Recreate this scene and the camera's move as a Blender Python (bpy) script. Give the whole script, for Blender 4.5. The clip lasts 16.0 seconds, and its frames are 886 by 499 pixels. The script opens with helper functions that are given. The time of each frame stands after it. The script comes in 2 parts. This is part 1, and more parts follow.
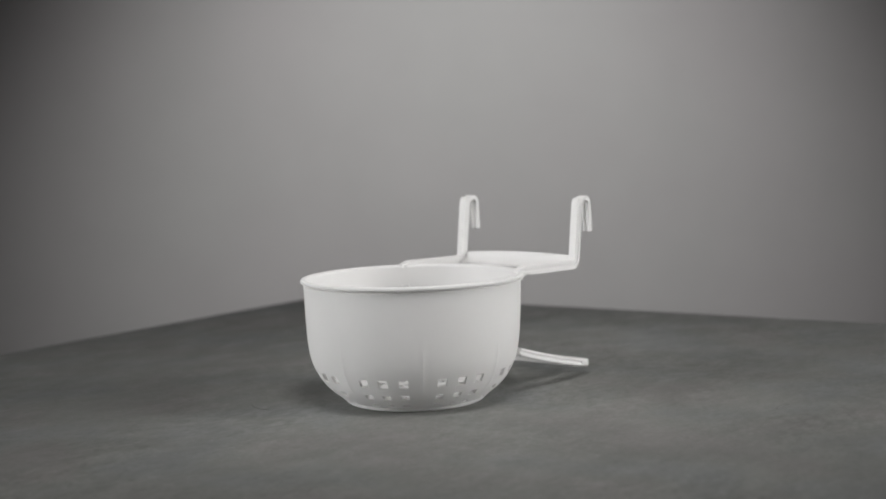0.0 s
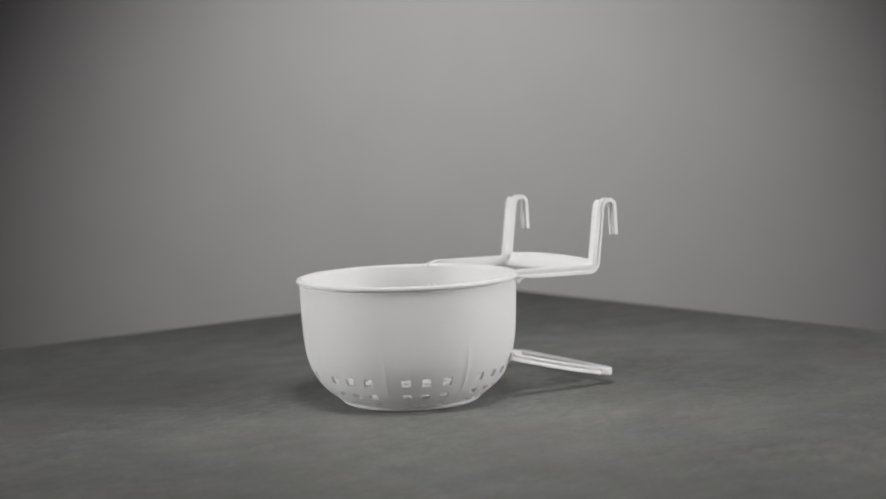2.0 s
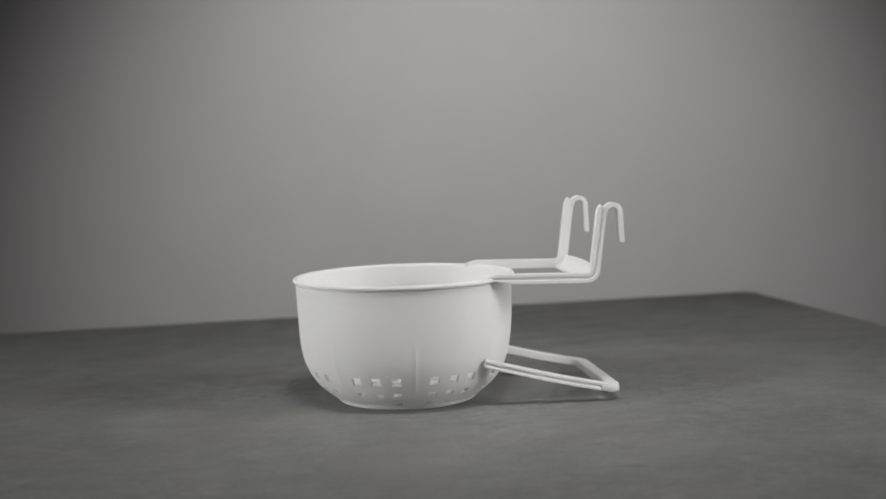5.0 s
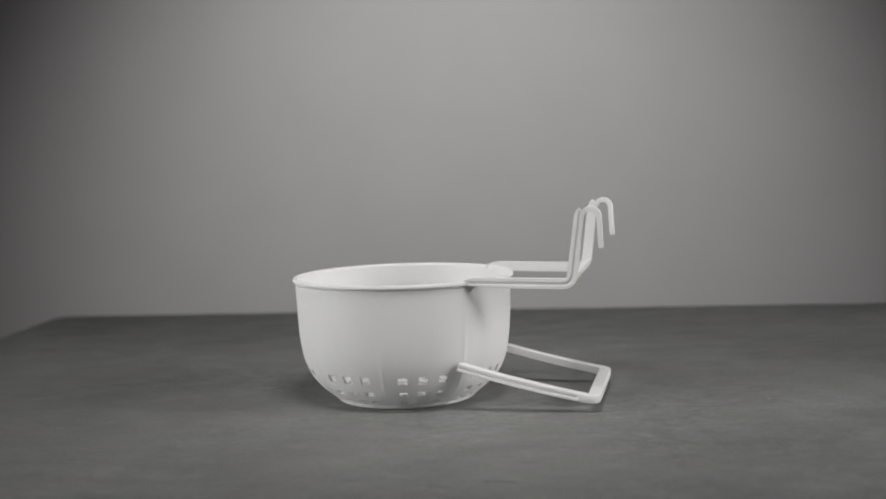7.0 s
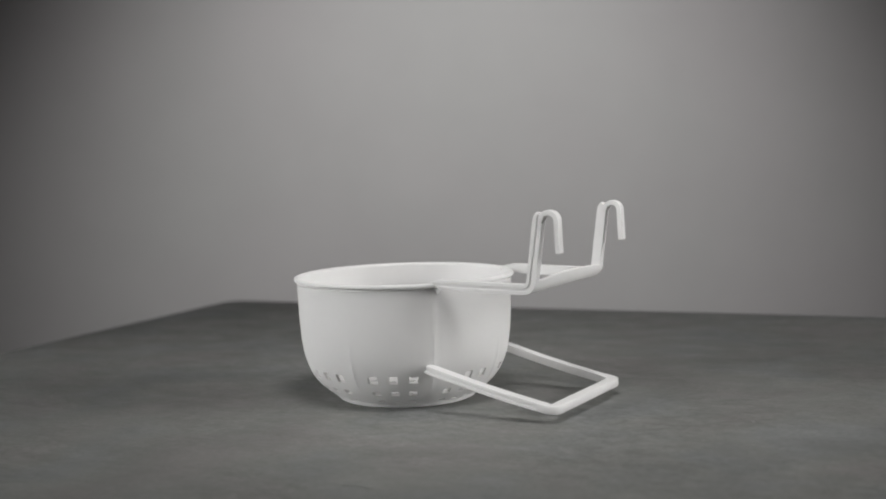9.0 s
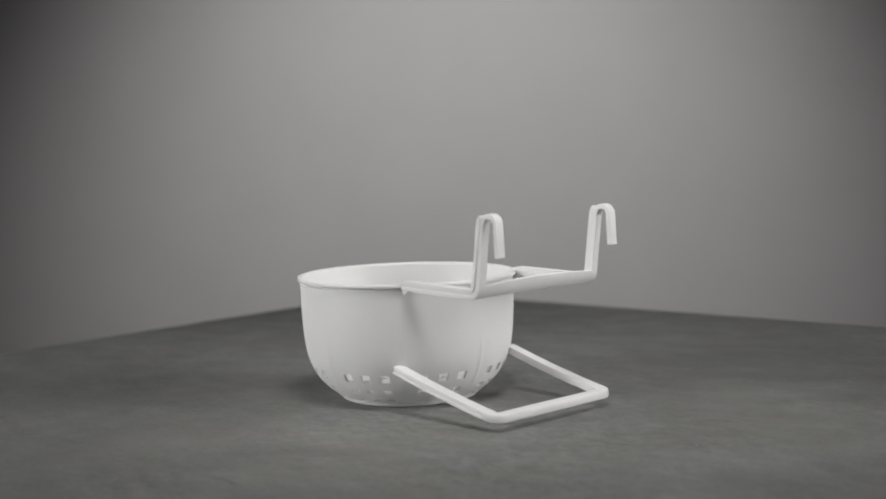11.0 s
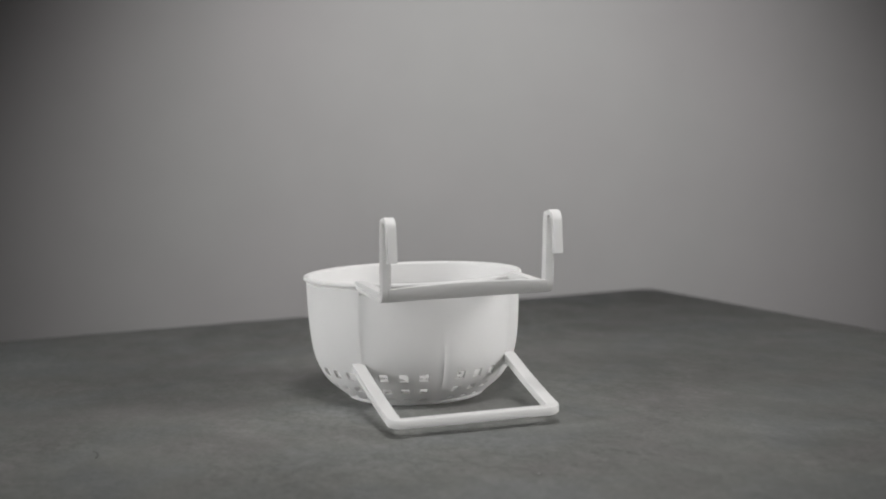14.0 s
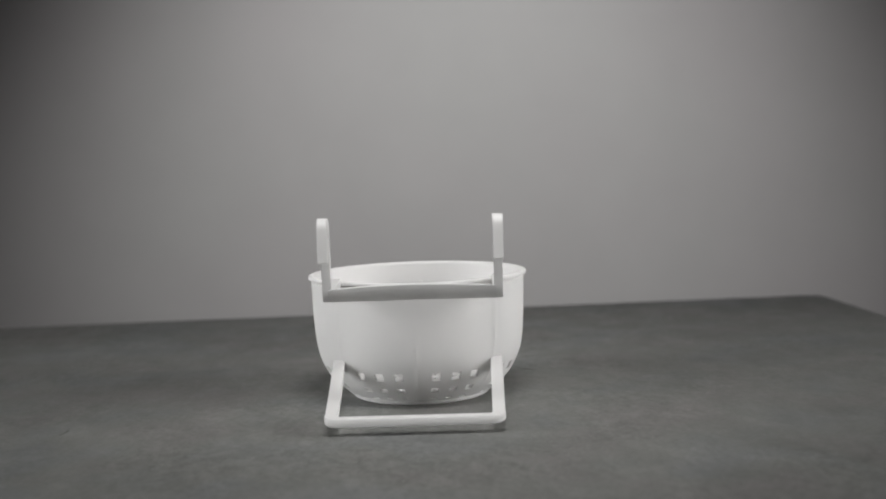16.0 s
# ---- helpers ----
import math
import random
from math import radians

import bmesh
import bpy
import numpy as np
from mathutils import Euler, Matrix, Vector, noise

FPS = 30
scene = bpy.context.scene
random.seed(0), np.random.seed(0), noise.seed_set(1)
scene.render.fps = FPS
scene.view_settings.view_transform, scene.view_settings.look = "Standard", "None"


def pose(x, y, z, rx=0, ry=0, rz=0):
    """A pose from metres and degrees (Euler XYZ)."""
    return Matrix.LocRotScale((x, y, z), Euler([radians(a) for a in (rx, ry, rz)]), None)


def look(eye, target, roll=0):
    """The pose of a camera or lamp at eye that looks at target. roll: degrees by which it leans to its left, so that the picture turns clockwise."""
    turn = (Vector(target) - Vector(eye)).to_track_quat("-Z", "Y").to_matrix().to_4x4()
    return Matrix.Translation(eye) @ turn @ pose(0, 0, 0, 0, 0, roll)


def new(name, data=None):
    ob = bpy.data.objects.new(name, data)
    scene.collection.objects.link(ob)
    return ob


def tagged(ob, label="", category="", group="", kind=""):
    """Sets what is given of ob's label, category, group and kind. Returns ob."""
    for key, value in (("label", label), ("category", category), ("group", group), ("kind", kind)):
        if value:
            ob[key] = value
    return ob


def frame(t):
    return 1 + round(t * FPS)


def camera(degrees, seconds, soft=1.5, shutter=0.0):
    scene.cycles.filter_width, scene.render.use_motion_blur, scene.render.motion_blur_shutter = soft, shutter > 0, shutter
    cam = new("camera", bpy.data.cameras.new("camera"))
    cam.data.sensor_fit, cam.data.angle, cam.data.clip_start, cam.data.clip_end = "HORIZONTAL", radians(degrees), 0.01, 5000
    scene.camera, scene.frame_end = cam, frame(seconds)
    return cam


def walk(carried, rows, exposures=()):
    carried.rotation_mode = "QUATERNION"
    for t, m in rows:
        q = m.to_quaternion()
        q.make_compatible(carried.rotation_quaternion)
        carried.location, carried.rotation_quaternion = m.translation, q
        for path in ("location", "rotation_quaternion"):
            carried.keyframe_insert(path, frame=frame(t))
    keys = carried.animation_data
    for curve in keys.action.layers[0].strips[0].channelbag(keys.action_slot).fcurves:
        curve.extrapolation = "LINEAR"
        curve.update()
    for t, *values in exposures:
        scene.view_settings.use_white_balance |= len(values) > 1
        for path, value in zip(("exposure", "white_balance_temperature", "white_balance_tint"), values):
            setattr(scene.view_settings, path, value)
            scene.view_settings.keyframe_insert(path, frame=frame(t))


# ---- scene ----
cam = camera(36.97, 16.0, soft=1.8)
EYE = Vector((0.0, -0.6310, 0.1237))
cam.data.dof.use_dof, cam.data.dof.focus_distance, cam.data.dof.aperture_fstop = True, 0.60, 9.0
PAN, TILT, ROLL = radians(1.020), radians(4.906), -1.788
AIM = EYE + Vector((math.sin(PAN) * math.cos(TILT), math.cos(PAN) * math.cos(TILT), -math.sin(TILT)))
walk(cam, [(0.0, look(EYE, AIM, ROLL)), (16.0, look(EYE, AIM, ROLL))], exposures=[(0.0, 0.0), (16.0, 0.0)])

SPIN = -8.83          # degrees a second, clockwise seen from above
NEST_AT = Vector((-0.00815, 0.00136, 0.0))   # the nest on the board at 8 s
NEST_TURN = -21.1
BOARD_TURN = -16.2


# ---- light: two softboxes beside the set and one above it ----
def softbox(name, eye, target, w, h, watts, colour, spread):
    lamp = bpy.data.lights.new(name, "AREA")
    lamp.shape, lamp.size, lamp.size_y, lamp.energy, lamp.color = "RECTANGLE", w, h, watts, colour
    lamp.spread = radians(spread)
    ob = new(name, lamp)
    ob.matrix_world = look(eye, target)
    return ob


softbox("softbox_above", (0.035, -0.23, 0.54), (0.035, -0.02, 0.0), 0.17, 0.15, 0.40, (1.0, 0.985, 0.97), 85)
softbox("softbox_side", (-0.98, -0.28, 0.37), (0.07, 0.06, 0.04), 0.50, 0.60, 0.71, (0.99, 0.985, 0.985), 36)
softbox("softbox_side", (0.98, -0.26, 0.37), (0.05, 0.07, 0.03), 0.50, 0.60, 0.85, (1.0, 0.985, 0.975), 40)


def added_wall_spot():
    """Soft round lamp, added unseen above the board, for the wall's pool of light."""
    lamp = bpy.data.lights.new("added_wall_spot", "SPOT")
    lamp.energy, lamp.spot_size, lamp.spot_blend, lamp.shadow_soft_size, lamp.color = 46.0, radians(73), 1.0, 0.12, (1.0, 0.98, 0.985)
    ob = new("added_wall_spot", lamp)
    ob.matrix_world = look((0.065, 0.24, 0.78), (0.085, 1.3, -0.045))


added_wall_spot()

world = bpy.data.worlds.new("studio")
scene.world = world
world.use_nodes = True
world.node_tree.nodes["Background"].inputs[0].default_value = (0.5, 0.5, 0.52, 1)
world.node_tree.nodes["Background"].inputs[1].default_value = 0.05


# ---- materials ----
def material(name, rough):
    m = bpy.data.materials.new(name)
    m.use_nodes = True
    nt = m.node_tree
    b = nt.nodes["Principled BSDF"]
    b.inputs["Roughness"].default_value = rough
    return m, nt, b


def noise_node(nt, vec, scale, detail=6.0, rough=0.55, distort=0.0):
    n = nt.nodes.new("ShaderNodeTexNoise")
    n.inputs["Scale"].default_value, n.inputs["Detail"].default_value = scale, detail
    n.inputs["Roughness"].default_value, n.inputs["Distortion"].default_value = rough, distort
    nt.links.new(vec, n.inputs["Vector"])
    return n.outputs["Fac"]


def ramp(nt, fac, stops):
    r = nt.nodes.new("ShaderNodeValToRGB")
    while len(r.color_ramp.elements) < len(stops):
        r.color_ramp.elements.new(0.5)
    for e, (p, c) in zip(r.color_ramp.elements, stops):
        e.position, e.color = p, (c, c, c, 1) if isinstance(c, float) else (*c, 1)
    nt.links.new(fac, r.inputs["Fac"])
    return r.outputs["Color"]


def blend(nt, fac, a, b, kind="MIX"):
    x = nt.nodes.new("ShaderNodeMix")
    x.data_type, x.blend_type = "RGBA", kind
    for value, socket in ((fac, x.inputs[0]), (a, x.inputs[6]), (b, x.inputs[7])):
        if isinstance(value, (int, float)):
            socket.default_value = value
        elif isinstance(value, tuple):
            socket.default_value = value
        else:
            nt.links.new(value, socket)
    return x.outputs[2]


def bump(nt, b, height, strength, distance):
    n = nt.nodes.new("ShaderNodeBump")
    n.inputs["Strength"].default_value, n.inputs["Distance"].default_value = strength, distance
    nt.links.new(height, n.inputs["Height"])
    nt.links.new(n.outputs["Normal"], b.inputs["Normal"])


def coords(nt, scale=(1, 1, 1), turn=0.0):
    c = nt.nodes.new("ShaderNodeTexCoord")
    m = nt.nodes.new("ShaderNodeMapping")
    m.inputs["Scale"].default_value = scale
    m.inputs["Rotation"].default_value = (0, 0, radians(turn))
    nt.links.new(c.outputs["Object"], m.inputs["Vector"])
    return m.outputs["Vector"]


def plastic_material():
    m, nt, b = material("white_plastic", 0.42)
    v = coords(nt)
    fine = noise_node(nt, v, 900.0, 3.0)
    broad = noise_node(nt, v, 45.0, 4.0)
    speck = ramp(nt, noise_node(nt, v, 520.0, 2.0), [(0.755, 0.0), (0.78, 0.5)])
    white = ramp(nt, broad, [(0.3, (0.855, 0.852, 0.847)), (0.7, (0.885, 0.882, 0.876))])
    nt.links.new(blend(nt, speck, white, (0.42, 0.41, 0.40, 1)), b.inputs["Base Color"])
    nt.links.new(ramp(nt, broad, [(0.3, 0.46), (0.7, 0.56)]), b.inputs["Roughness"])
    bump(nt, b, fine, 0.04, 0.0001)
    b.inputs["IOR"].default_value = 1.48
    # thin polypropylene lets some of the light through
    through_light = nt.nodes.new("ShaderNodeBsdfTranslucent")
    through_light.inputs["Color"].default_value = (0.86, 0.855, 0.845, 1)
    mix = nt.nodes.new("ShaderNodeMixShader")
    mix.inputs[0].default_value = 0.31
    nt.links.new(b.outputs["BSDF"], mix.inputs[1])
    nt.links.new(through_light.outputs["BSDF"], mix.inputs[2])
    nt.links.new(mix.outputs["Shader"], nt.nodes["Material Output"].inputs["Surface"])
    return m


def board_material():
    m, nt, b = material("grey_concrete_board", 0.62)
    v = coords(nt)
    brushed = coords(nt, (1.0, 1.6, 1.0), 35.0)
    cloud = ramp(nt, noise_node(nt, v, 8.0, 8.0, 0.62, 0.5), [(0.32, (0.134, 0.137, 0.130)), (0.50, (0.157, 0.160, 0.151)), (0.70, (0.190, 0.192, 0.182))])
    streak = ramp(nt, noise_node(nt, brushed, 34.0, 9.0, 0.72, 0.4), [(0.35, 0.91), (0.53, 1.0), (0.70, 1.10)])
    colour = blend(nt, 1.0, cloud, streak, "MULTIPLY")
    fleck = ramp(nt, noise_node(nt, brushed, 130.0, 6.0, 0.75, 0.6), [(0.36, 0.77), (0.5, 1.0), (0.66, 1.22)])
    patch = ramp(nt, noise_node(nt, v, 11.0, 4.0), [(0.40, 0.25), (0.60, 1.0)])
    colour = blend(nt, patch, colour, blend(nt, 1.0, colour, fleck, "MULTIPLY"))
    grain = ramp(nt, noise_node(nt, v, 420.0, 4.0, 0.7), [(0.3, 0.84), (0.7, 1.14)])
    colour = blend(nt, 1.0, colour, grain, "MULTIPLY")
    pale = ramp(nt, noise_node(nt, brushed, 17.0, 10.0, 0.78, 1.0), [(0.57, 0.0), (0.71, 0.42)])
    colour = blend(nt, pale, colour, (0.255, 0.256, 0.243, 1))
    # the finish is paler towards one side of the board, broken up by noise
    axis = nt.nodes.new("ShaderNodeSeparateXYZ")
    nt.links.new(v, axis.inputs[0])
    side_tone = nt.nodes.new("ShaderNodeMath")
    side_tone.operation = "MULTIPLY_ADD"
    nt.links.new(axis.outputs["Y"], side_tone.inputs[0])
    side_tone.inputs[1].default_value = 1.6
    nt.links.new(noise_node(nt, v, 5.0, 5.0, 0.6), side_tone.inputs[2])
    colour = blend(nt, 1.0, colour, ramp(nt, side_tone.outputs[0], [(0.22, 1.05), (0.52, 1.0), (0.80, 0.86)]), "MULTIPLY")
    tone = ramp(nt, noise_node(nt, v, 15.0, 3.0, 0.5, 0.3), [(0.36, (1.03, 0.99, 1.01)), (0.50, (1.0, 1.0, 1.0)), (0.64, (0.975, 0.99, 1.03))])
    colour = blend(nt, 1.0, colour, tone, "MULTIPLY")
    nt.links.new(colour, b.inputs["Base Color"])
    nt.links.new(ramp(nt, noise_node(nt, brushed, 30.0, 6.0), [(0.3, 0.5), (0.7, 0.72)]), b.inputs["Roughness"])
    bump(nt, b, noise_node(nt, v, 160.0, 6.0, 0.65), 0.25, 0.0008)
    return m


def paint_material(name, colour, mottle, scale, rough=0.8):
    m, nt, b = material(name, rough)
    v = coords(nt)
    lo, hi = tuple(c * (1 - mottle) for c in colour), tuple(c * (1 + mottle) for c in colour)
    nt.links.new(ramp(nt, noise_node(nt, v, scale, 5.0), [(0.3, lo), (0.7, hi)]), b.inputs["Base Color"])
    bump(nt, b, noise_node(nt, v, 180.0, 3.0), 0.08, 0.001)
    return m


PLASTIC = plastic_material()
BOARD = board_material()


def wall_material():
    m, nt, b = material("grey_wall_paint", 0.8)
    v = coords(nt)
    tint = ramp(nt, noise_node(nt, v, 1.6, 3.0), [(0.35, (0.497, 0.499, 0.488)), (0.65, (0.508, 0.492, 0.491))])
    mottle = ramp(nt, noise_node(nt, v, 9.0, 6.0, 0.6), [(0.3, 0.975), (0.7, 1.025)])
    nt.links.new(blend(nt, 1.0, tint, mottle, "MULTIPLY"), b.inputs["Base Color"])
    bump(nt, b, noise_node(nt, v, 180.0, 3.0), 0.08, 0.001)
    return m


WALL = wall_material()
DARK = paint_material("grey_room_paint", (0.34, 0.34, 0.34), 0.1, 2.0)
WOOD = paint_material("dark_table_paint", (0.08, 0.08, 0.08), 0.15, 12.0, 0.5)
SCRATCH = paint_material("dark_scratch", (0.105, 0.105, 0.102), 0.2, 300.0, 0.7)
CRUMB = paint_material("pale_crumb", (0.29, 0.29, 0.28), 0.1, 300.0, 0.7)


# ---- mesh helpers ----
def part(name, bm, mat, parent=None, label="", smooth=40.0, bevel=0.0):
    """Links a bmesh as one mesh object under a thing or part."""
    bmesh.ops.recalc_face_normals(bm, faces=bm.faces)
    me = bpy.data.meshes.new(name)
    bm.to_mesh(me)
    bm.free()
    me.materials.append(mat)
    if smooth:
        me.shade_smooth()
        me.set_sharp_from_angle(angle=radians(smooth))
    ob = new(name, me)
    ob.parent = parent
    if bevel:
        mod = ob.modifiers.new("soft_edge", "BEVEL")
        mod.width, mod.segments, mod.limit_method, mod.angle_limit = bevel, 2, "ANGLE", radians(35)
        mod.harden_normals = True
    if label:
        tagged(ob, label)
    return ob


def box(bm, lo, hi):
    v = bmesh.ops.create_cube(bm, size=1.0)["verts"]
    for p in v:
        p.co = Vector([(a + b) / 2 + c * (b - a) for a, b, c in zip(lo, hi, p.co)])
    return v


def lathe(bm, profile, steps=128, closed=True):
    """Turns a closed or open profile of (radius, height) about the z axis."""
    rings = []
    for k in range(steps):
        a = 2 * math.pi * k / steps
        rings.append([bm.verts.new((r * math.cos(a), r * math.sin(a), z)) for r, z in profile])
    n = len(profile)
    for k in range(steps):
        p, q = rings[k], rings[(k + 1) % steps]
        for i in range(n if closed else n - 1):
            j = (i + 1) % n
            bm.faces.new((p[i], q[i], q[j], p[j]))


def sweep(bm, path, section, across=Vector((0, 1, 0)), at=Vector()):
    """Carries a section of (across, normal) along a path of points; closed at both ends."""
    rings = []
    for i, p in enumerate(path):
        a, b = path[max(i - 1, 0)], path[min(i + 1, len(path) - 1)]
        if 0 < i < len(path) - 1:
            t1, t2 = (p - a).normalized(), (b - p).normalized()
            t = (t1 + t2).normalized()
            widen = 1 / max(0.5, t.dot(t1))
        else:
            t, widen = (b - a).normalized(), 1.0
        n = t.cross(across).normalized()
        rings.append([bm.verts.new(at + p + across * s + n * (h * widen)) for s, h in section])
    m = len(section)
    for p, q in zip(rings, rings[1:]):
        for i in range(m):
            j = (i + 1) % m
            bm.faces.new((p[i], p[j], q[j], q[i]))
    bm.faces.new(rings[0])
    bm.faces.new(list(reversed(rings[-1])))


def sweep_flat(bm, path, section, ends=1.0):
    """Carries a section of (side, up) along a path that keeps its z axis upright."""
    rings = []
    for i, p in enumerate(path):
        a, b = path[max(i - 1, 0)], path[min(i + 1, len(path) - 1)]
        t = Vector((b.x - a.x, b.y - a.y, 0)).normalized()
        side = Vector((t.y, -t.x, 0))
        k = ends if i in (0, len(path) - 1) else 1.0
        rings.append([bm.verts.new(p + side * (s * k) + Vector((0, 0, h * k))) for s, h in section])
    for p, q in zip(rings, rings[1:]):
        for i in range(len(section)):
            j = (i + 1) % len(section)
            bm.faces.new((p[i], p[j], q[j], q[i]))
    bm.faces.new(rings[0])
    bm.faces.new(list(reversed(rings[-1])))


def arc(cx, cz, r, a0, a1, steps):
    return [Vector((cx + r * math.cos(radians(a0 + (a1 - a0) * k / steps)), 0, cz + r * math.sin(radians(a0 + (a1 - a0) * k / steps)))) for k in range(steps + 1)]


def beam(width, depth, flange, groove, side):
    """A bar section with one groove along the flank that faces side."""
    w, d = width / 2, depth / 2
    ring = [(-w, -d), (w, -d), (w, -d + flange), (w - groove, -d + flange), (w - groove, d - flange), (w, d - flange), (w, d), (-w, d)]
    return ring if side > 0 else [(-x, h) for x, h in reversed(ring)]


def channel(width, thick, wall, floor):
    """A strip with a groove along its inner face."""
    w, d = width / 2, thick / 2
    return [(-w, d), (-w, -d), (-w + wall, -d), (-w + wall, d - floor), (w - wall, d - floor), (w - wall, -d), (w, -d), (w, d)]


def strip(width, thick):
    w, d = width / 2, thick / 2
    return [(-w, -d), (w, -d), (w, d), (-w, d)]


# ---- the room ----
def slab(name, lo, hi, mat):
    bm = bmesh.new()
    box(bm, lo, hi)
    return tagged(part(name, bm, mat, smooth=0), kind="structure")


FLOOR_Z = -0.75
slab("wall_north", (-1.9, 1.30, FLOOR_Z), (1.9, 1.40, 1.75), WALL)
slab("wall_south", (-1.9, -2.2, FLOOR_Z), (1.9, -2.1, 1.75), DARK)
slab("wall_west", (-2.0, -2.2, FLOOR_Z), (-1.9, 1.40, 1.75), DARK)
slab("wall_east", (1.9, -2.2, FLOOR_Z), (2.0, 1.40, 1.75), DARK)
slab("floor", (-2.0, -2.2, FLOOR_Z - 0.1), (2.0, 1.40, FLOOR_Z), DARK)
slab("ceiling", (-2.0, -2.2, 1.75), (2.0, 1.40, 1.85), DARK)

BOARD_THICK = 0.012
BOARD_Z = -0.0005


def pedestal_table():
    base = new("pedestal_table")
    base.location = (0, 0, FLOOR_Z)
    tagged(base, "plain dark round pedestal table under the turning board", "table")
    top = BOARD_Z - FLOOR_Z - BOARD_THICK
    bm = bmesh.new()
    lathe(bm, [(0.001, top - 0.02), (0.25, top - 0.02), (0.258, top - 0.014), (0.258, top - 0.004), (0.254, top), (0.001, top)], 64)
    part("tabletop", bm, WOOD, base)
    bm = bmesh.new()
    lathe(bm, [(0.001, 0.03), (0.035, 0.03), (0.028, 0.08), (0.028, top - 0.06), (0.06, top - 0.02), (0.001, top - 0.02)], 40)
    part("stem", bm, WOOD, base)
    bm = bmesh.new()
    lathe(bm, [(0.001, 0.0), (0.2, 0.0), (0.2, 0.012), (0.05, 0.03), (0.001, 0.03)], 48)
    part("foot", bm, WOOD, base)
    return base


pedestal_table()


def backdrop_board():
    """A square board with slightly rounded corners, 62 cm across."""
    half, r, t = 0.310, 0.012, BOARD_THICK
    outline = []
    for cx, cy, a0 in ((1, 1, 0), (-1, 1, 90), (-1, -1, 180), (1, -1, 270)):
        for k in range(7):
            a = radians(a0 + 15 * k)
            outline.append((cx * (half - r) + r * math.cos(a), cy * (half - r) + r * math.sin(a)))
    bm = bmesh.new()
    low = [bm.verts.new((x, y, -t)) for x, y in outline]
    high = [bm.verts.new((x, y, 0)) for x, y in outline]
    bm.faces.new(high)
    bm.faces.new(list(reversed(low)))
    for i in range(len(outline)):
        j = (i + 1) % len(outline)
        bm.faces.new((low[i], low[j], high[j], high[i]))
    ob = part("square_board", bm, BOARD, smooth=30, bevel=0.0015)
    return tagged(ob, "square dark grey concrete-look board, mottled and scratched, slowly turning", "board")


board = backdrop_board()


def board_marks():
    """A dark scratch, a fine hairline and a pale crumb on the board."""
    def line(name, points, width, mat, label):
        bm = bmesh.new()
        sweep_flat(bm, [Vector((x, y, 0.0001)) for x, y in points], [(-width, -0.0001), (width, -0.0001), (width * 0.6, 0.00012), (-width * 0.6, 0.00012)])
        part(name, bm, mat, board, label)

    line("scratch", [(0.0410, -0.1607), (0.0440, -0.1598), (0.0475, -0.1600), (0.0505, -0.1606), (0.0535, -0.1618)], 0.00034, SCRATCH, "short dark scratch")
    line("scratch", [(-0.0545, 0.0620), (-0.0575, 0.0590), (-0.0600, 0.0545), (-0.0612, 0.0500), (-0.0610, 0.0455)], 0.00020, SCRATCH, "fine dark hairline")
    bm = bmesh.new()
    bmesh.ops.create_icosphere(bm, subdivisions=2, radius=0.0006)
    for v in bm.verts:
        v.co = Vector((v.co.x * 1.5, v.co.y, v.co.z * 0.45)) * (1 + 0.25 * noise.noise(v.co * 1500)) + Vector((0.1606, -0.0176, 0.0003))
    part("crumb", bm, CRUMB, board, "pale crumb")


board_marks()


# ---- the nest bowl ----
def wall_radius(z):
    """Outer radius of the bowl at the height z."""
    table = [(0.0018, 0.0335), (0.0030, 0.0358), (0.0055, 0.0393), (0.0095, 0.0432), (0.0145, 0.0463), (0.0210, 0.0488), (0.0300, 0.0502),
             (0.0410, 0.0509), (0.0555, 0.0513), (0.0600, 0.0514)]
    for (z0, r0), (z1, r1) in zip(table, table[1:]):
        if z <= z1:
            return r0 + (r1 - r0) * (z - z0) / (z1 - z0)
    return table[-1][1]


def smooth_radius(z):
    return sum(wall_radius(max(0.0018, z + d)) for d in (-0.002, -0.001, 0.0, 0.001, 0.002)) / 5


HOLE_ROWS = ((0.0026, 0.0034), (0.0067, 0.0089), (0.0129, 0.0166))


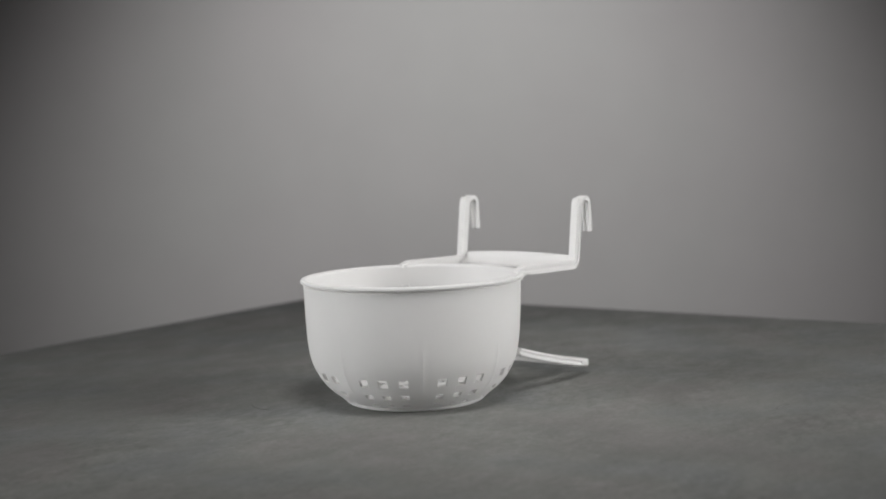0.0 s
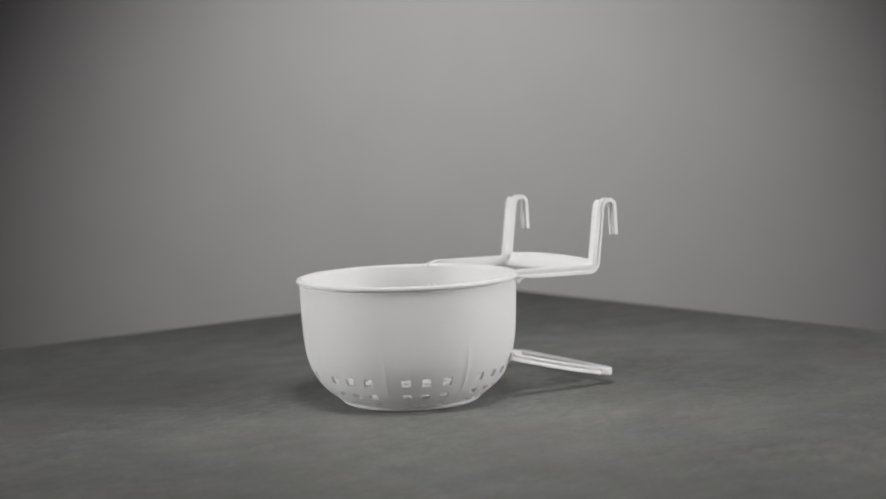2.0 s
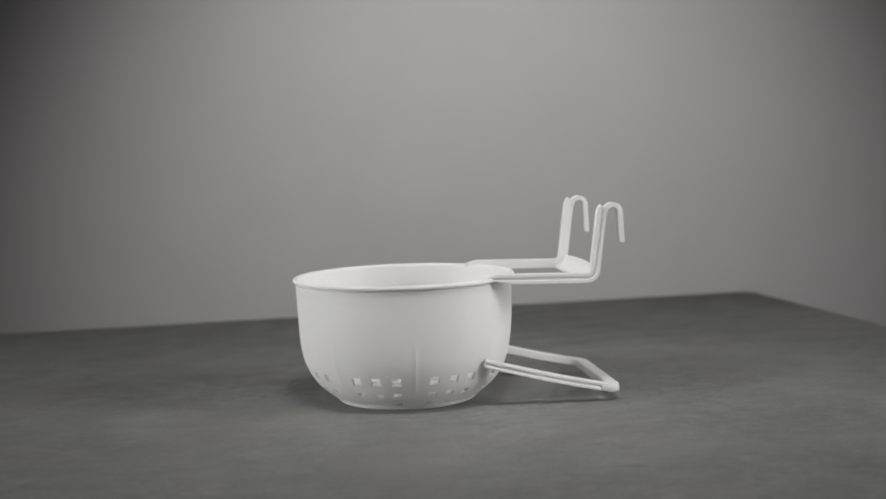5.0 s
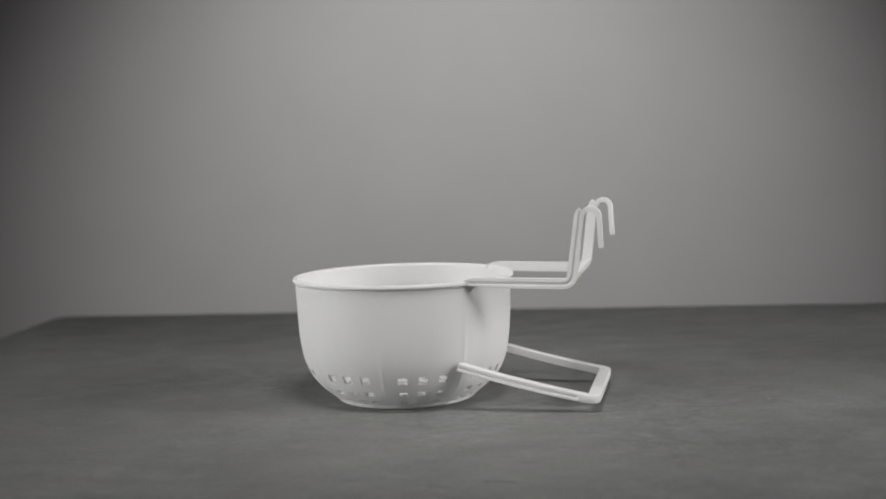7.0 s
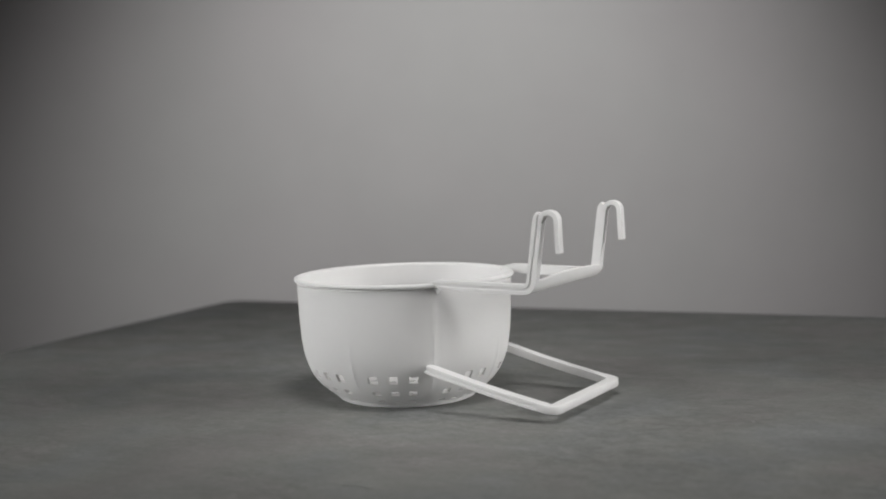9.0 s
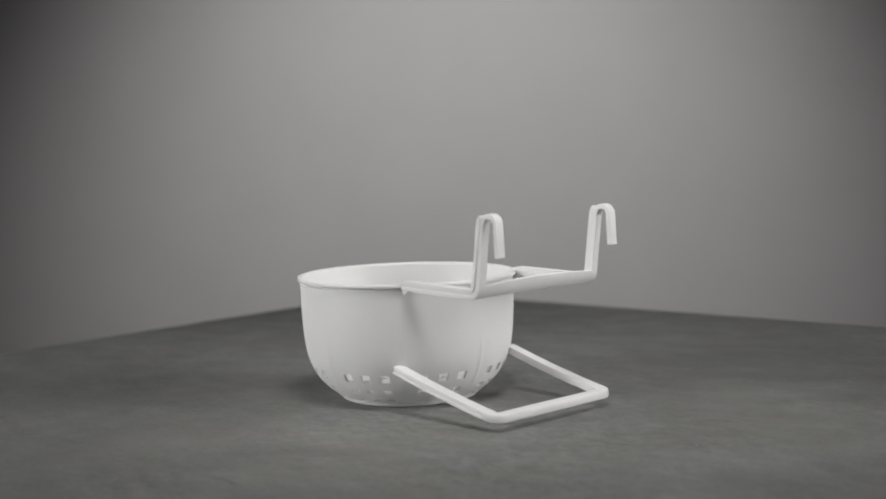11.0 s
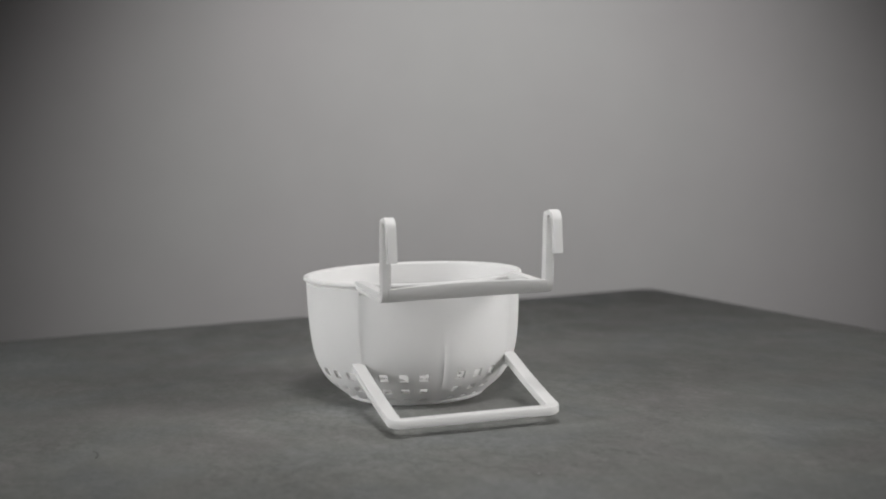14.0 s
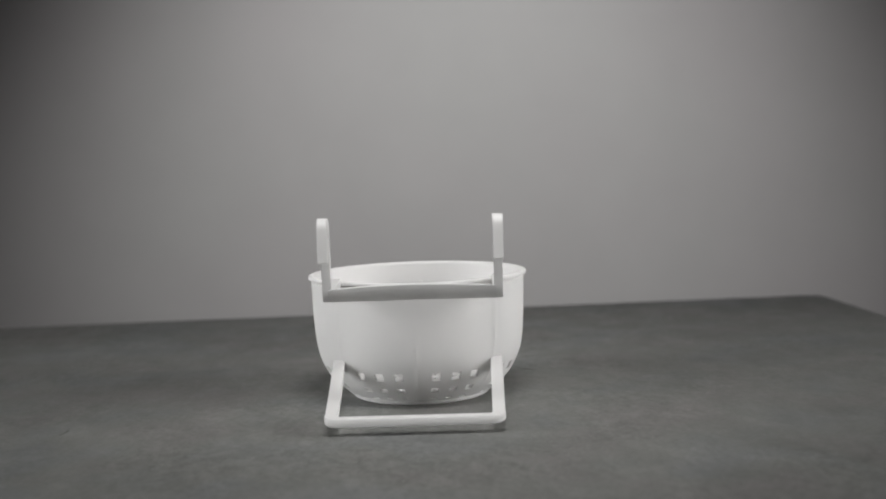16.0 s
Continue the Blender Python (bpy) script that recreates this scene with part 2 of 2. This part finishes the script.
def bowl_mesh():
    sector = [0, 1.3, 3.2, 5.5, 8.2, 10.8, 13.4, 15.5, 17.7, 19.9, 22.5, 25.1, 27.3, 29.4, 31.6, 34.2, 36.8, 39.5, 41.8, 43.7]
    open_cells = {4, 5, 9, 10, 14, 15}
    heights = [0.0018, 0.0026, 0.0030, 0.0034, 0.0050, 0.0067, 0.0075, 0.0082, 0.0089, 0.0104, 0.0116, 0.0129, 0.0142, 0.0154, 0.0166, 0.0184,
               0.0205, 0.0235, 0.027, 0.031, 0.036, 0.041, 0.047, 0.0525, 0.0557, 0.0561, 0.0572]
    thick = 0.0013
    bm = bmesh.new()
    angles = [(s * 45 + a, k) for s in range(8) for k, a in enumerate(sector)]
    outer, inner = [], []
    for i, z in enumerate(heights):
        r = smooth_radius(z)
        ro, ri = [], []
        for a, k in angles:
            c, s = math.cos(radians(a)), math.sin(radians(a))
            proud = 0.0
            if k == 0 and 0.006 < z:
                full = abs(a - 45) < 1 or abs(a - 315) < 1
                top = 0.054 if full else 0.036
                proud = (0.00040 if z < 0.036 else 0.00028) * max(0.0, min(1.0, (top - z) / 0.012)) * min(1.0, (z - 0.006) / 0.004)
            if z > 0.0560:
                proud = -0.0009    # a narrow neck under the lip
            ro.append(bm.verts.new(((r + proud) * c, (r + proud) * s, z)))
            slope = max(0.0, min(1.0, (0.016 - z) / 0.016))
            ri.append(bm.verts.new(((r - thick * (1 + 1.0 * slope)) * c, (r - thick * (1 + 1.0 * slope)) * s, z + thick * 0.7 * slope)))
        outer.append(ro)
        inner.append(ri)
    n = len(angles)

    def is_open(i, j):
        return angles[j % n][1] in open_cells and any(heights[i] >= lo - 1e-6 and heights[i + 1] <= hi + 1e-6 for lo, hi in HOLE_ROWS)

    for i in range(len(heights) - 1):
        for j in range(n):
            k = (j + 1) % n
            if is_open(i, j):
                if not is_open(i, j - 1):
                    bm.faces.new((outer[i][j], outer[i + 1][j], inner[i + 1][j], inner[i][j]))
                if not is_open(i, j + 1):
                    bm.faces.new((outer[i][k], inner[i][k], inner[i + 1][k], outer[i + 1][k]))
                if i == 0 or not is_open(i - 1, j):
                    bm.faces.new((outer[i][j], inner[i][j], inner[i][k], outer[i][k]))
                if not is_open(i + 1, j):
                    bm.faces.new((outer[i + 1][j], outer[i + 1][k], inner[i + 1][k], inner[i + 1][j]))
            else:
                bm.faces.new((outer[i][j], outer[i][k], outer[i + 1][k], outer[i + 1][j]))
                bm.faces.new((inner[i][j], inner[i + 1][j], inner[i + 1][k], inner[i][k]))
    for j in range(n):
        k = (j + 1) % n
        bm.faces.new((outer[-1][j], outer[-1][k], inner[-1][k], inner[-1][j]))
    # the bowl floor, with two rings of added slots that darken the wall holes
    r0 = smooth_radius(heights[0])
    added_slots = {3, 4, 5, 6, 8, 9, 10, 11, 13, 14, 15, 16}
    low, top = [outer[0]], [inner[0]]
    for f in (0.86, 0.70, 0.56, 0.40, 0.22):
        low.append([bm.verts.new((r0 * f * math.cos(radians(a)), r0 * f * math.sin(radians(a)), 0.0018)) for a, k in angles])
        top.append([bm.verts.new((r0 * f * math.cos(radians(a)), r0 * f * math.sin(radians(a)), 0.0030)) for a, k in angles])
    for i in range(5):
        for j in range(n):
            k = (j + 1) % n
            slot = [i in (1, 3) and angles[q % n][1] in added_slots for q in (j - 1, j, j + 1)]
            if slot[1]:
                bm.faces.new((low[i][j], low[i][k], top[i][k], top[i][j]))
                bm.faces.new((low[i + 1][j], top[i + 1][j], top[i + 1][k], low[i + 1][k]))
                if not slot[0]:
                    bm.faces.new((low[i][j], top[i][j], top[i + 1][j], low[i + 1][j]))
                if not slot[2]:
                    bm.faces.new((low[i][k], low[i + 1][k], top[i + 1][k], top[i][k]))
            else:
                bm.faces.new((low[i][j], low[i + 1][j], low[i + 1][k], low[i][k]))
                bm.faces.new((top[i][j], top[i][k], top[i + 1][k], top[i + 1][j]))
    bm.faces.new(list(reversed(low[-1])))
    bm.faces.new(top[-1])
    return bm


def bracket_arm(nest, side):
    """An I-section arm that leaves the rim, turns up at an elbow and ends in a hook."""
    y = 0.0006 + side * 0.0361
    z, rise = 0.0571, 0.0011
    lean = 0.0034
    section = beam(0.0039, 0.0046, 0.0016, 0.0006, side)
    x0, xe, r, top = 0.0342, 0.0847, 0.0040, 0.0862

    def level(x):
        return z + rise * (xe - r - x) / (xe - r - x0)

    path = [Vector((x, 0, level(x))) for x in (x0, x0 + 0.0025, x0 + 0.0060, x0 + 0.0090, x0 + 0.0120, x0 + 0.0250, xe - r)]
    path += arc(xe - r, z + r, r, -90, 0, 6)[1:]
    path += [Vector((xe + lean, 0, top)), Vector((xe + lean + 0.0004, 0, 0.0876)), Vector((xe + lean + 0.0015, 0, 0.0890))]
    bm = bmesh.new()
    sweep(bm, path, section, at=Vector((0, y, 0)))
    for v in bm.verts:
        # the upright is slimmer than the arm
        f = max(0.0, min(1.0, (v.co.z - 0.0630) / 0.02))
        outer = xe + lean * (v.co.z - z - r) / (top - z - r) + 0.0023
        if f and v.co.z < top + 0.0004:
            v.co.x = outer - (outer - v.co.x) * (1 - 0.20 * f)
            v.co.y = y + (v.co.y - y) * (1 - 0.08 * f)
        # the arm grows out of the lip to a point
        upper = v.co.z > level(v.co.x)
        f = max(0.0, 1 - (v.co.x - x0) / (0.005 if upper else 0.013))
        if f and v.co.z < 0.065:
            v.co.z = level(v.co.x) + (v.co.z - level(v.co.x)) * (1 - (0.75 if upper else 0.60) * f)
            v.co.y = y + (v.co.y - y) * (1 - 0.25 * f)
    arm = part("arm", bm, PLASTIC, nest, bevel=0.00035)
    # the hook, a channel open inwards, rises from the outer flange, bends over and drops
    xo = xe + lean + 0.0015
    rr = 0.0036
    hook_path = [Vector((xo - 0.0003, 0, 0.0835))] + arc(xo + rr, 0.0865, rr, 180, 0, 14)
    hook_path += [Vector((xo + 2 * rr + 0.0003, 0, 0.0790)), Vector((xo + 2 * rr + 0.0006, 0, 0.0728))]
    bm = bmesh.new()
    sweep(bm, hook_path, channel(0.0043, 0.0022, 0.0012, 0.0010), at=Vector((0, y, 0)))
    for v in bm.verts:
        if v.co.x < xo + rr and v.co.z < 0.0880:
            f = min(1.0, (0.0880 - v.co.z) / 0.004)
            v.co.y = y + (v.co.y - y) * (1 - 0.26 * f)
            v.co.x -= 0.0004 * f
    part("hook", bm, PLASTIC, arm, bevel=0.0003)
    # web that braces the arm against the bowl
    bm = bmesh.new()
    xw = math.sqrt(0.0510 ** 2 - y ** 2)
    tab = [(xw - 0.001, 0.0562), (xw + 0.0072, 0.0567), (xw + 0.0034, 0.0550), (xw + 0.0026, 0.0538), (xw + 0.0014, 0.0536), (xw + 0.0008, 0.0552), (xw - 0.001, 0.0556)]
    a = [bm.verts.new((u, y - 0.0007, h)) for u, h in tab]
    b = [bm.verts.new((u, y + 0.0007, h)) for u, h in tab]
    bm.faces.new(a)
    bm.faces.new(list(reversed(b)))
    for i in range(len(tab)):
        k = (i + 1) % len(tab)
        bm.faces.new((a[i], b[i], b[k], a[k]))
    part("gusset", bm, PLASTIC, arm, smooth=0, bevel=0.0002)
    return arm


def cross_strip(nest):
    """The curved strip between the two elbows; it follows their bend, its upper edge slightly arched."""
    bm = bmesh.new()
    n, half, turn = 24, 0.0356, 7
    cx, cz, ro, ri = 0.0806, 0.0613, 0.0066, 0.0051
    rows = []
    for k in range(n + 1):
        f = k / n
        up = 0.0013 * (1 - (2 * f - 1) ** 2)
        ring = [(ro, a) for a in range(turn + 1)] + [(ri, a) for a in range(turn, -1, -1)]
        row = []
        for r, a in ring:
            w = radians(-92 + 88 * a / turn)
            row.append(bm.verts.new((cx + r * math.cos(w), 0.0006 - half + 2 * half * f, cz + r * math.sin(w) + up * a / turn)))
        rows.append(row)
    m = len(rows[0])
    for p, q in zip(rows, rows[1:]):
        for i in range(m):
            j = (i + 1) % m
            bm.faces.new((p[i], p[j], q[j], q[i]))
    bm.faces.new(rows[0])
    bm.faces.new(list(reversed(rows[-1])))
    return part("crossbar", bm, PLASTIC, nest, bevel=0.0004)


def perch(nest):
    """A U-shaped perch: two grooved arms that slope down to a rounded bar."""
    def height(x):
        f = (x - 0.033) / (0.0945 - 0.033)
        return 0.0200 - 0.0150 * f - 0.0007 * math.sin(math.pi * f)

    y0, xb, r = 0.0354, 0.0928, 0.0034
    plan = [(xb - r - 0.0036, -y0), (xb - r - 0.0010, -y0)] + [(xb - r + r * math.sin(radians(a)), -y0 + r - r * math.cos(radians(a))) for a in range(0, 91, 15)]
    plan += [(xb, y) for y in (-0.02, 0.0, 0.02)]
    plan += [(x, -y) for x, y in reversed(plan[:9])]
    section = [(-0.0029, 0.0020), (0.0027, 0.0020), (0.0029, 0.0011), (0.0029, -0.0011), (0.0023, -0.0020), (-0.0027, -0.0020)]
    bm = bmesh.new()
    sweep_flat(bm, [Vector((x, y, height(x))) for x, y in plan], section, ends=0.92)
    part("perch_bar", bm, PLASTIC, nest, bevel=0.0005)
    for side in (-1, 1):
        bm = bmesh.new()
        xs = [0.0325 + (0.0866 - 0.0325) * k / 12 for k in range(13)]
        sweep(bm, [Vector((x, 0, height(x))) for x in xs], beam(0.0054, 0.0037, 0.0013, 0.0007, side), at=Vector((0, side * y0, 0)))
        for v in bm.verts:
            v.co.y += side * 0.0009 * max(0.0, 0.0856 - v.co.x) / 0.0531
        part("perch_arm", bm, PLASTIC, nest, bevel=0.0004)


def nest_bowl():
    nest = new("nest_bowl")
    tagged(nest, "white plastic bird nest bowl with hooks and perch on grey board", "bird nest")
    part("bowl", bowl_mesh(), PLASTIC, nest, "perforated white plastic bowl", smooth=50, bevel=0.0003)
    bm = bmesh.new()
    lathe(bm, [(0.0499, 0.0569), (0.0505, 0.0572), (0.0506, 0.0569), (0.0522, 0.0569), (0.0525, 0.0570), (0.0526, 0.0573), (0.0526, 0.0580), (0.0523, 0.0585),
               (0.0517, 0.0587), (0.0508, 0.0586), (0.0502, 0.0582), (0.0499, 0.0576)], 160)
    part("rim", bm, PLASTIC, nest, "flat white lip with a sharp underside", smooth=50)
    bm = bmesh.new()
    lathe(bm, [(0.0304, 0.0020), (0.0306, -0.0002), (0.0309, -0.0005), (0.0316, -0.0005), (0.0318, -0.0001), (0.0327, 0.0000), (0.0329, 0.0004), (0.0329, 0.0010), (0.0326, 0.0013), (0.0323, 0.0020)], 112)
    part("foot_ring", bm, PLASTIC, nest, smooth=60)
    for k in range(8):
        bm = bmesh.new()
        lo, hi = 0.006, 0.0485
        zs = [lo + (hi - lo) * i / 14 for i in range(15)]
        path = [Vector((smooth_radius(z) - 0.0014, 0, z)) for z in zs]
        for shift in ((-0.0017, 0.0017) if k in (1, 7) else (0.0,)):
            sweep(bm, path, strip(0.0014 if k in (1, 7) else 0.0018, 0.0016), at=Vector((0, shift, 0)))
        bmesh.ops.rotate(bm, verts=bm.verts, cent=(0, 0, 0), matrix=Matrix.Rotation(radians(45 * k), 3, "Z"))
        part("rib", bm, PLASTIC, nest, bevel=0.0003)
    bracket_arm(nest, -1)
    bracket_arm(nest, 1)
    cross_strip(nest)
    perch(nest)
    return nest


nest = nest_bowl()


# ---- what moves ----
def motions():
    board_rows, nest_rows = [], []
    for k in range(65):
        t = 0.25 * k
        turn = SPIN * (t - 8.0)
        board_rows.append((t, pose(0, 0, BOARD_Z, 0, 0, BOARD_TURN + turn)))
        p = Matrix.Rotation(radians(turn), 3, "Z") @ NEST_AT
        nest_rows.append((t, pose(p.x, p.y, p.z, 0, 0, NEST_TURN + turn)))
    walk(board, board_rows)
    walk(nest, nest_rows)


motions()
